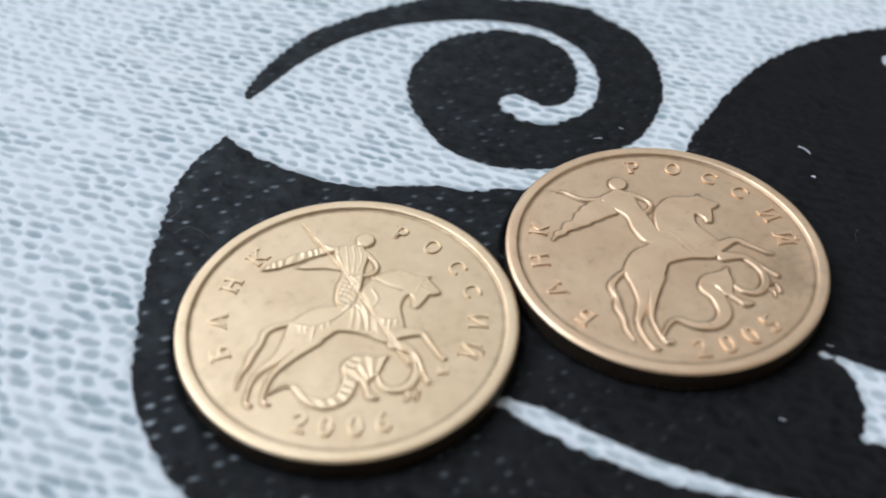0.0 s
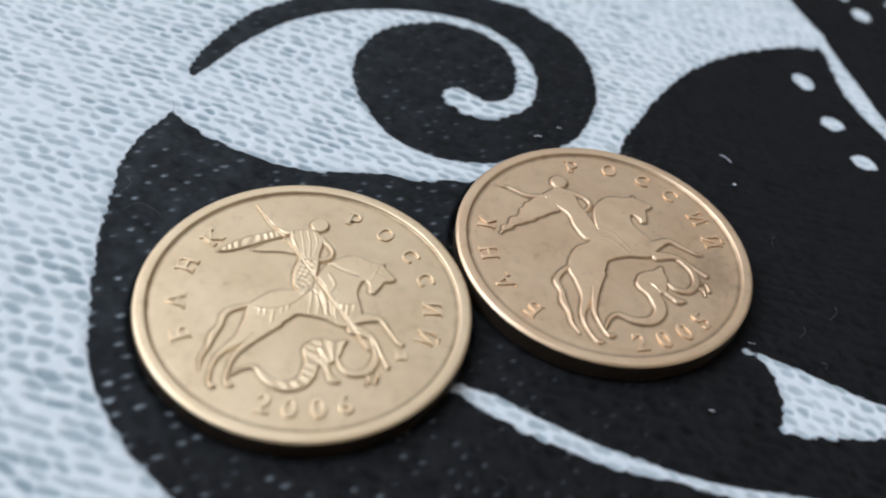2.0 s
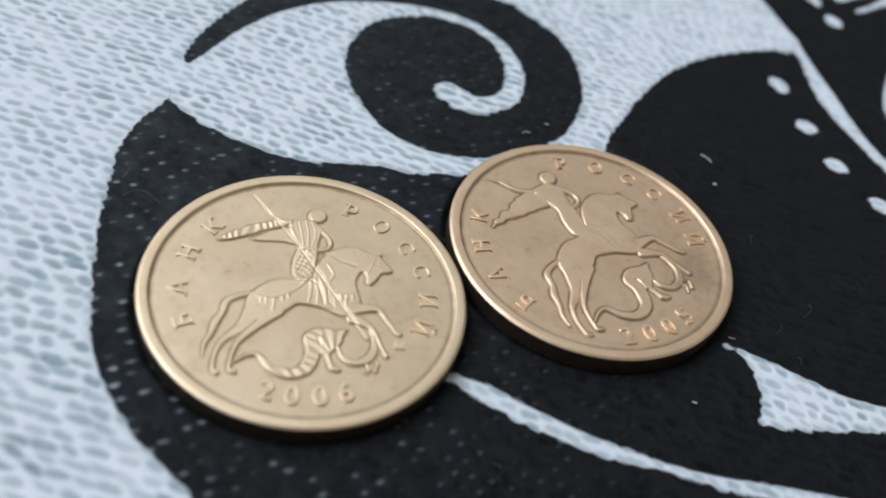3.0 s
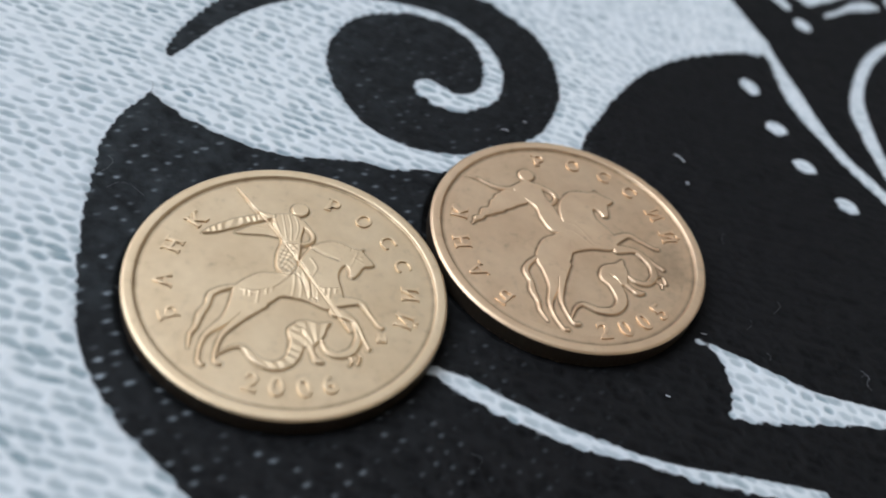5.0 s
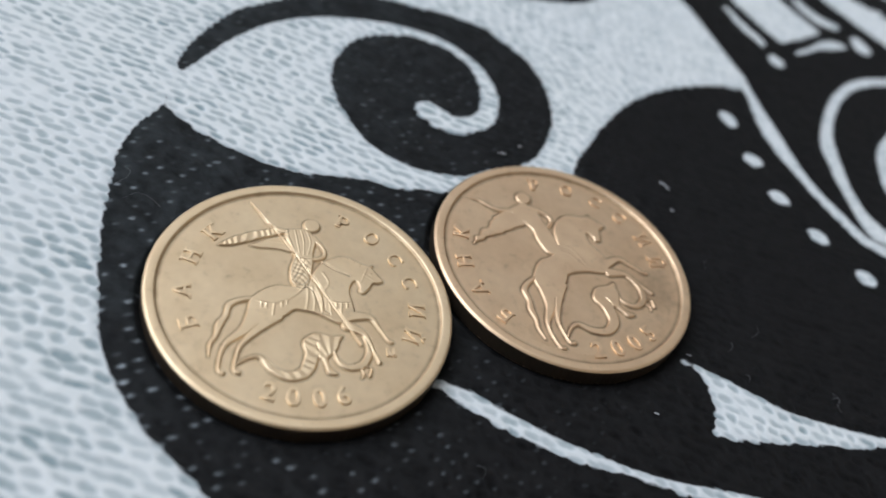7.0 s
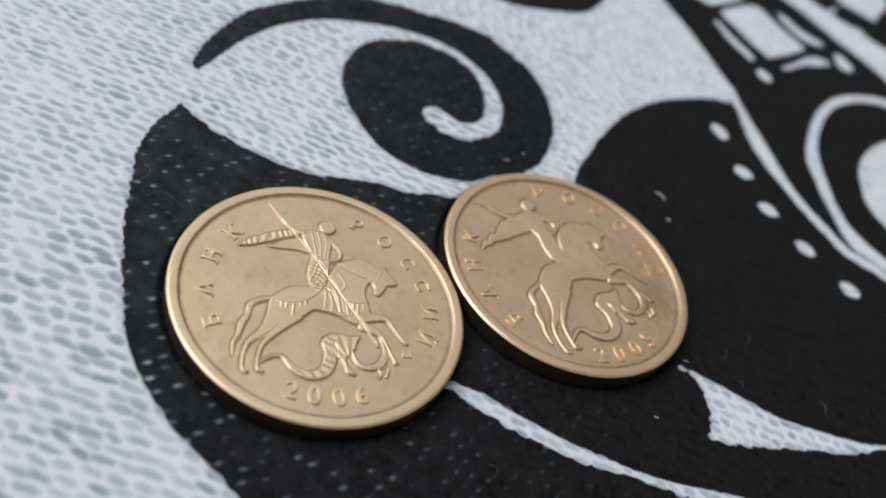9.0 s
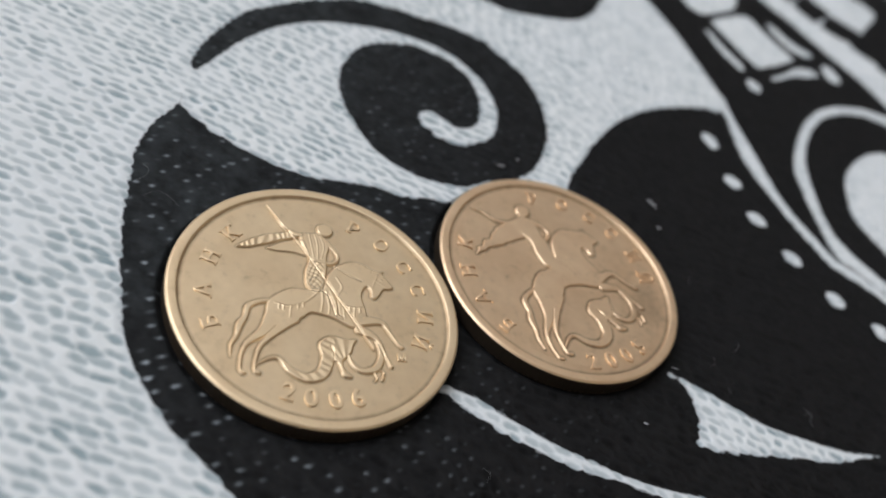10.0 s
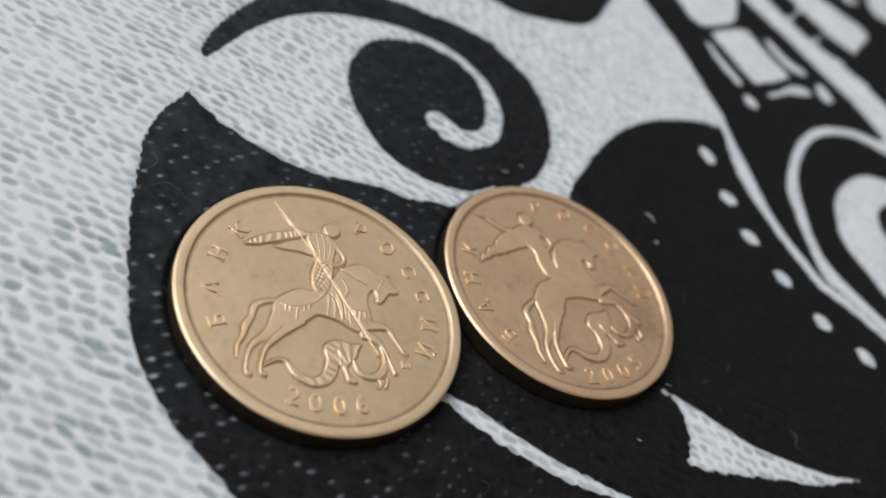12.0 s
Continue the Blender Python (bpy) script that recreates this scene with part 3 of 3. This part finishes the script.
    # a shallow groove where one form ends upon another
    H = np.zeros(X.shape)
    deep = np.full(X.shape, -1.0)
    for d, h, edge in layers:
        groove = np.clip(1 - np.abs(d) / 0.08, 0, 1) * 0.030
        H = np.where(d > 0, np.maximum(h * rounded(d, edge), H - groove), np.maximum(H - groove * (H > 0), 0))
        deep = np.maximum(deep, d)
    if crisp:
        def line(w, *points):
            return np.exp(-(np.minimum(depth_in_stroke(X, Y, [(x, y, 0.0) for x, y in points], 0.4), 0) / w) ** 2)

        # turns of the twisted ribbon, scales of the serpent, ribs of its wing, scales of the coat
        H += 0.019 * np.sin(X * 13 + Y * 3.0 + 1.6 * np.sin(X * 2.3) + 1.2 * np.sin(Y * 4)) * np.clip(ribbon / 0.15, 0, 1) * (X < -2.6)
        H += 0.019 * np.sin((Y * 1.0 + X * 0.45) * 11 + 1.8 * np.sin(X * 2) + np.sin(Y * 3.7)) * np.clip(serpent / 0.25, 0, 1) * (X < 1.4)
        H += 0.017 * np.sin(np.arctan2(Y + 4.6, X - 2.3) * 15) * np.clip(serpent / 0.2, 0, 1) * (X > 1.3) * (X < 2.9) * (Y > -4.2)
        H += 0.019 * np.sin(X * 13 + Y * 5 + np.sin(Y * 3)) * np.sin(Y * 12 - X * 4 + 1.4 * np.sin(X * 5)) * np.clip(rider / 0.3, 0, 1) * (Y < 3.1)
        # folds of the cloth over the breast, the belt and the loose ends over the saddle
        for fold in (((-1.75, 5.25), (-1.45, 4.4), (-1.0, 3.5)), ((-1.25, 5.45), (-1.0, 4.6), (-0.7, 3.5)), ((-0.85, 5.5), (-0.55, 4.6), (-0.4, 3.4)),
                     ((-0.45, 5.5), (-0.1, 4.6), (-0.15, 3.5)), ((-3.1, 5.55), (-2.2, 5.45), (-1.3, 5.55)), ((-2.8, 4.0), (-2.1, 4.05), (-1.4, 4.1))):
            H += (0.026 * line(0.055, *fold) - 0.012 * line(0.13, *fold)) * np.clip(np.maximum(rider, fall) / 0.12, 0, 1)
        H += 0.030 * line(0.07, (-1.0, 3.2), (-0.4, 3.0), (0.2, 3.15))
        for end in (((0.15, 0.9), (0.30, -0.1), (0.30, -1.0)), ((0.45, 0.8), (0.75, -0.2), (0.80, -1.0)), ((0.7, 0.9), (1.2, -0.1), (1.30, -1.05)), ((0.95, 1.1), (1.6, 0.2), (1.85, -1.0)),
                    ((1.0, 2.2), (1.45, 1.5), (1.25, 0.8)), ((-0.9, 1.0), (-0.3, 0.5), (0.1, 0.7))):
            H += 0.026 * line(0.065, *end)
        # line under the helmet, saddle cloth with tassels, harness, mane, bridle and eye
        H -= 0.030 * np.exp(-((Y - 5.72 - 0.25 * X) / 0.06) ** 2) * (np.abs(X + 0.1) < 0.55)
        H += 0.034 * line(0.06, (-2.75, -1.1), (-1.9, -1.14), (-1.1, -0.72), (-0.44, 0.02), (-0.02, 0.79)) * (horse > 0.05)
        for x, y, drop in ((-2.45, -1.2, 0.30), (-2.15, -1.2, 0.30), (-1.68, -1.1, 0.85), (-1.25, -0.85, 0.30), (-0.95, -0.6, 0.28), (2.12, -0.05, 0.35), (2.45, 0.0, 0.75), (2.80, 0.1, 0.32)):
            H += 0.032 * line(0.06, (x, y), (x + 0.03, y - drop)) * (horse > 0.03)
        H += 0.026 * line(0.05, (1.55, 0.05), (2.3, 0.02), (3.1, 0.25)) * (horse > 0.03)
        for k in range(7):
            a = radians(150 - 17 * k)
            H -= 0.018 * line(0.05, (2.3 + 1.60 * math.cos(a), 2.2 + 1.70 * math.sin(a)), (2.3 + 1.95 * math.cos(a + 0.1), 2.2 + 2.05 * math.sin(a + 0.1))) * (horse > 0.02)
        H += 0.014 * np.exp(-((X - 3.62 - 0.25 * (Y - 2.6)) / 0.06) ** 2) * (horse > 0.1) * (Y > 1.6) * (Y < 3.4)
        H += 0.014 * np.exp(-((Y - 2.55 + 0.5 * (X - 4.2)) / 0.06) ** 2) * (horse > 0.06) * (X > 3.6)
        H += 0.022 * np.exp(-(np.hypot(X - 4.08, Y - 2.95) / 0.09) ** 2)
    else:
        # worn almost flat: faint lines of the leg, the saddle and the folds
        H += 0.012 * np.exp(-(leg / 0.06) ** 2) * (horse > 0.2)
        H -= 0.010 * np.exp(-((Y - 1.0 - 0.3 * X) / 0.08) ** 2) * (horse > 0.25) * (np.abs(X) < 1.2)
        H += 0.005 * np.sin(Y * 7 + X * 3) * np.clip(serpent / 0.25, 0, 1)
        H += 0.006 * np.sin(X * 3.1 + Y * 2.3) * np.clip(deep / 0.4, 0, 1)
    # the forms rise steeply out of a narrow trough in the field
    trough = 0.018 * np.exp(-((deep + 0.030) / 0.050) ** 2)
    Z = FIELD_Z + np.where(deep > 0, 1.05 * np.maximum(H, 0) - trough, -trough * (deep > -0.2))
    P = np.stack([X * size, Y * size, Z], -1) * MM
    # the figure is finely meshed, the plain field round it in squares four times as wide
    n = (len(g) - 1) // 4
    fine = (deep[:-1, :-1] > -0.16).reshape(n, 4, n, 4).any((1, 3))
    reach = np.hypot(X, Y)[2::4, 2::4] * size < 8.24
    figure, used = grid_mesh("relief", P, np.repeat(np.repeat(fine, 4, 0), 4, 1))
    field = grid_mesh("field", P[::4, ::4], reach & ~fine)[0]
    # tarnish and painted-in shade, in the trough and in the lines between the forms
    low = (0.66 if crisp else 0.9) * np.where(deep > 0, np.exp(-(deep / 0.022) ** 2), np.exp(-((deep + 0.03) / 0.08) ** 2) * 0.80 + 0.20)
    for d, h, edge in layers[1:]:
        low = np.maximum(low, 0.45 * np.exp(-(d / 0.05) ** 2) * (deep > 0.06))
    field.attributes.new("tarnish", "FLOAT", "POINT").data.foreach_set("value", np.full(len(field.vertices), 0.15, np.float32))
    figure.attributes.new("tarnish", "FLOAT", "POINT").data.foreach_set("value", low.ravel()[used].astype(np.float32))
    return figure, field


FEET = {"Б": ((0.12, 0.04), (0.12, 0.96)), "А": ((0.08, 0.05), (0.92, 0.05)), "Н": ((0.1, 0.05), (0.9, 0.05), (0.1, 0.95), (0.9, 0.95)),
        "К": ((0.12, 0.05), (0.9, 0.05), (0.12, 0.95), (0.86, 0.95)), "Р": ((0.16, 0.05), (0.12, 0.95)),
        "И": ((0.1, 0.05), (0.9, 0.05), (0.1, 0.95), (0.9, 0.95)), "Й": ((0.1, 0.05), (0.9, 0.05), (0.1, 0.75), (0.9, 0.75))}


def glyph(sign, size, weight):
    """One raised letter or figure from the built-in font, its middle at the origin."""
    cu = bpy.data.curves.new("glyph", "FONT")
    cu.body, cu.size = sign, size * MM
    cu.align_x = "CENTER"
    cu.extrude, cu.bevel_depth, cu.bevel_resolution, cu.offset = 0.048 * MM, 0.032 * MM, 2, weight * MM
    tmp = bpy.data.objects.new("glyph", cu)
    scene.collection.objects.link(tmp)
    dg = bpy.context.evaluated_depsgraph_get()
    me = bpy.data.meshes.new_from_object(tmp.evaluated_get(dg))
    bpy.data.objects.remove(tmp)
    co = np.zeros(len(me.vertices) * 3, np.float32)
    me.vertices.foreach_get("co", co)
    co = co.reshape(-1, 3)
    mid = (co.min(0) + co.max(0)) / 2
    me.vertices.foreach_set("co", (co - mid).ravel())
    size_x, size_y, size_z = co.max(0) - co.min(0)
    # small feet where the strokes end
    bm = bmesh.new()
    bm.from_mesh(me)
    for fx, fy in FEET.get(sign, ()):
        made = bmesh.ops.create_cube(bm, size=1.0)["verts"]
        for v in made:
            slim = 0.8 if v.co.z > 0 else 1.0
            v.co = ((fx - 0.5) * size_x + v.co.x * 0.46 * MM * slim, (fy - 0.5) * size_y + v.co.y * 0.13 * MM * slim, v.co.z * size_z * 0.8)
    bm.to_mesh(me)
    bm.free()
    return me


def coin(m, material, letters, figures, letter_r, figure_r, letter_size, figure_size, crisp, turn, size, mint, label):
    root = new("coin")
    root.matrix_world = m
    tagged(root, label, "coin", "coins on the cloth")
    bm = bmesh.new()
    coin_body(bm, False)
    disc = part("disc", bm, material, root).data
    r = np.array([math.hypot(v.co.x, v.co.y) / MM for v in disc.vertices])
    z = np.array([v.co.z for v in disc.vertices])
    # dark ring at the rim's foot: tarnish and shade put into the colour
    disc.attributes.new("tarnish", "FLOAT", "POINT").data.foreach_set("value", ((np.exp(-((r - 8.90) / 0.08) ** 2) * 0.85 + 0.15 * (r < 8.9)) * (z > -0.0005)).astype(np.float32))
    bm = bmesh.new()
    coin_body(bm, True)
    part("reeded_edge", bm, EDGE_SHADE, root, "reeded edge with shade put into its dark colour")
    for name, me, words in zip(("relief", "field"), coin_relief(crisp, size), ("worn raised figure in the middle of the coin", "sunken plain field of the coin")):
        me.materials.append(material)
        face = new(name, me)
        face.parent = root
        face.matrix_basis = pose(0, 0, 0, 0, 0, turn)
        tagged(face, words)

    def put(name, sign, r, deg, spin, s, weight):
        g = glyph(sign, s, weight)
        g.name = name
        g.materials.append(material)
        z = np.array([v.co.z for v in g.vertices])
        # lower sides darkened: outline shade put into the letter's colour
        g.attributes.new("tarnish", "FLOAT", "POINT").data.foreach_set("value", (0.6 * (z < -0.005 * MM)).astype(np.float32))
        ob = new(name, g)
        ob.parent = root
        a = radians(deg)
        ob.matrix_basis = pose(r * math.cos(a) * MM, r * math.sin(a) * MM, (FIELD_Z + 0.035) * MM, 0, 0, spin)

    for sign, deg in letters:
        put("letter", sign, letter_r, deg, deg - 90, letter_size, -0.012)
    for sign, deg in figures:
        put("digit", sign, figure_r, deg, deg + 90, figure_size, 0.012)
    if mint:
        put("mint_mark", "М", mint[0], mint[1], 10, 0.75, 0.01)
    return root


coin(PALE_AT, BRASS_PALE,
     (("Б", 209.5), ("А", 190.8), ("Н", 169.0), ("К", 149.0), ("Р", 75.4), ("О", 58.0), ("C", 40.5), ("C", 24.4), ("И", 6.2), ("Й", -10.8)),
     (("2", -97.8), ("0", -87.0), ("0", -75.3), ("6", -64.3)), 7.40, 7.50, 1.50, 1.74, True, 0.0, 1.0, (6.60, -26.8),
     "pale brass coin, worn, dated 2006, lying on the printed cloth")
coin(DARK_AT, BRASS_DARK,
     (("Б", 233.2), ("А", 214.1), ("Н", 195.4), ("К", 175.0), ("Р", 104.8), ("О", 85.4), ("C", 67.6), ("C", 51.5), ("И", 32.3), ("Й", 15.8)),
     (("2", -75.9), ("0", -64.2), ("0", -52.7), ("5", -41.0)), 7.75, 7.80, 1.55, 1.80, False, 26.0, 1.03, None,
     "copper-toned brass coin, worn smooth, dated 2005, on the cloth")


# ---------------------------------------------------------------- lint on the cloth
def fibre(points, r, label):
    cu = bpy.data.curves.new("fibre", "CURVE")
    cu.dimensions, cu.bevel_depth, cu.bevel_resolution = "3D", r * MM, 1
    line = spline(points)
    sp = cu.splines.new("POLY")
    sp.points.add(len(line) - 1)
    for q, (x, y, z) in zip(sp.points, line):
        q.co = (x * MM, y * MM, z * MM, 1)
    tmp = bpy.data.objects.new("fibre", cu)
    scene.collection.objects.link(tmp)
    me = bpy.data.meshes.new_from_object(tmp.evaluated_get(bpy.context.evaluated_depsgraph_get()))
    bpy.data.objects.remove(tmp)
    me.materials.append(FLUFF if r < 0.02 else LINT)
    tagged(new("lint_fibre", me), label, "lint", "lint on the cloth")


fibre([(27.98, 17.54, 0.05), (28.23, 17.41, 0.08)], 0.07, "pale speck of lint on the black print")
fibre([(27.4, 20.6, 0.03), (27.84, 20.36, 0.05), (28.17, 19.93, 0.03)], 0.05, "short pale lint thread on the black print")
fibre([(13.35, 19.22, 0.03), (13.62, 19.32, 0.04), (13.93, 19.31, 0.03)], 0.04, "short pale lint thread on the black print")
fibre([(38.54, 2.1, 0.05), (38.75, 1.4, 0.4), (38.55, 0.80, 0.3), (38.97, 0.57, 0.05)], 0.013, "thin curled lint fibre on the black print")
fibre([(38.45, 1.55, 0.05), (38.80, 1.62, 0.25), (39.05, 1.40, 0.05)], 0.012, "thin curled lint fibre on the black print")
fibre([(31.05, 4.85, 0.04), (31.02, 4.3, 0.15), (30.62, 3.85, 0.04)], 0.009, "thin curled lint fibre on the black print")
fibre([(33.52, 6.99, 0.04), (33.45, 6.3, 0.2), (32.93, 5.76, 0.04)], 0.010, "thin curled lint fibre on the black print")
fibre([(31.74, 2.13, 0.04), (31.95, 1.9, 0.12), (31.89, 1.6, 0.04)], 0.010, "thin curled lint fibre on the black print")
fibre([(30.34, 12.75, 0.04), (30.05, 12.2, 0.15), (30.13, 11.66, 0.04)], 0.008, "thin curled lint fibre on the black print")
fibre([(24.05, -2.75, 0.04), (24.35, -2.84, 0.05)], 0.045, "pale speck of lint on the black print")
fibre([(27.15, 2.82, 0.04), (27.4, 2.75, 0.08), (27.6, 2.80, 0.04)], 0.024, "short pale lint thread beside the white thorn")
fibre([(15.05, 20.7, 0.04), (15.35, 20.6, 0.05)], 0.035, "pale speck of lint on the black print")
fibre([(-12.95, 8.49, 0.05), (-12.5, 7.9, 0.3), (-12.67, 7.24, 0.25), (-13.25, 6.77, 0.05)], 0.009, "thin curled lint fibre at the edge of the print")
fibre([(-11.95, 15.5, 0.02), (-11.85, 15.9, 0.25), (-12.05, 16.2, 0.45)], 0.012, "thin curled lint fibre at the tip of the print")
fibre([(-12.36, 5.71, 0.05), (-11.65, 6.24, 0.25), (-10.8, 6.11, 0.2), (-10.01, 5.62, 0.05)], 0.006, "thin curled lint fibre on the black print")
fibre([(11.8, -9.16, 0.05), (12.28, -9.5, 0.25), (12.13, -10.08, 0.05)], 0.006, "thin curled lint fibre on the black print")
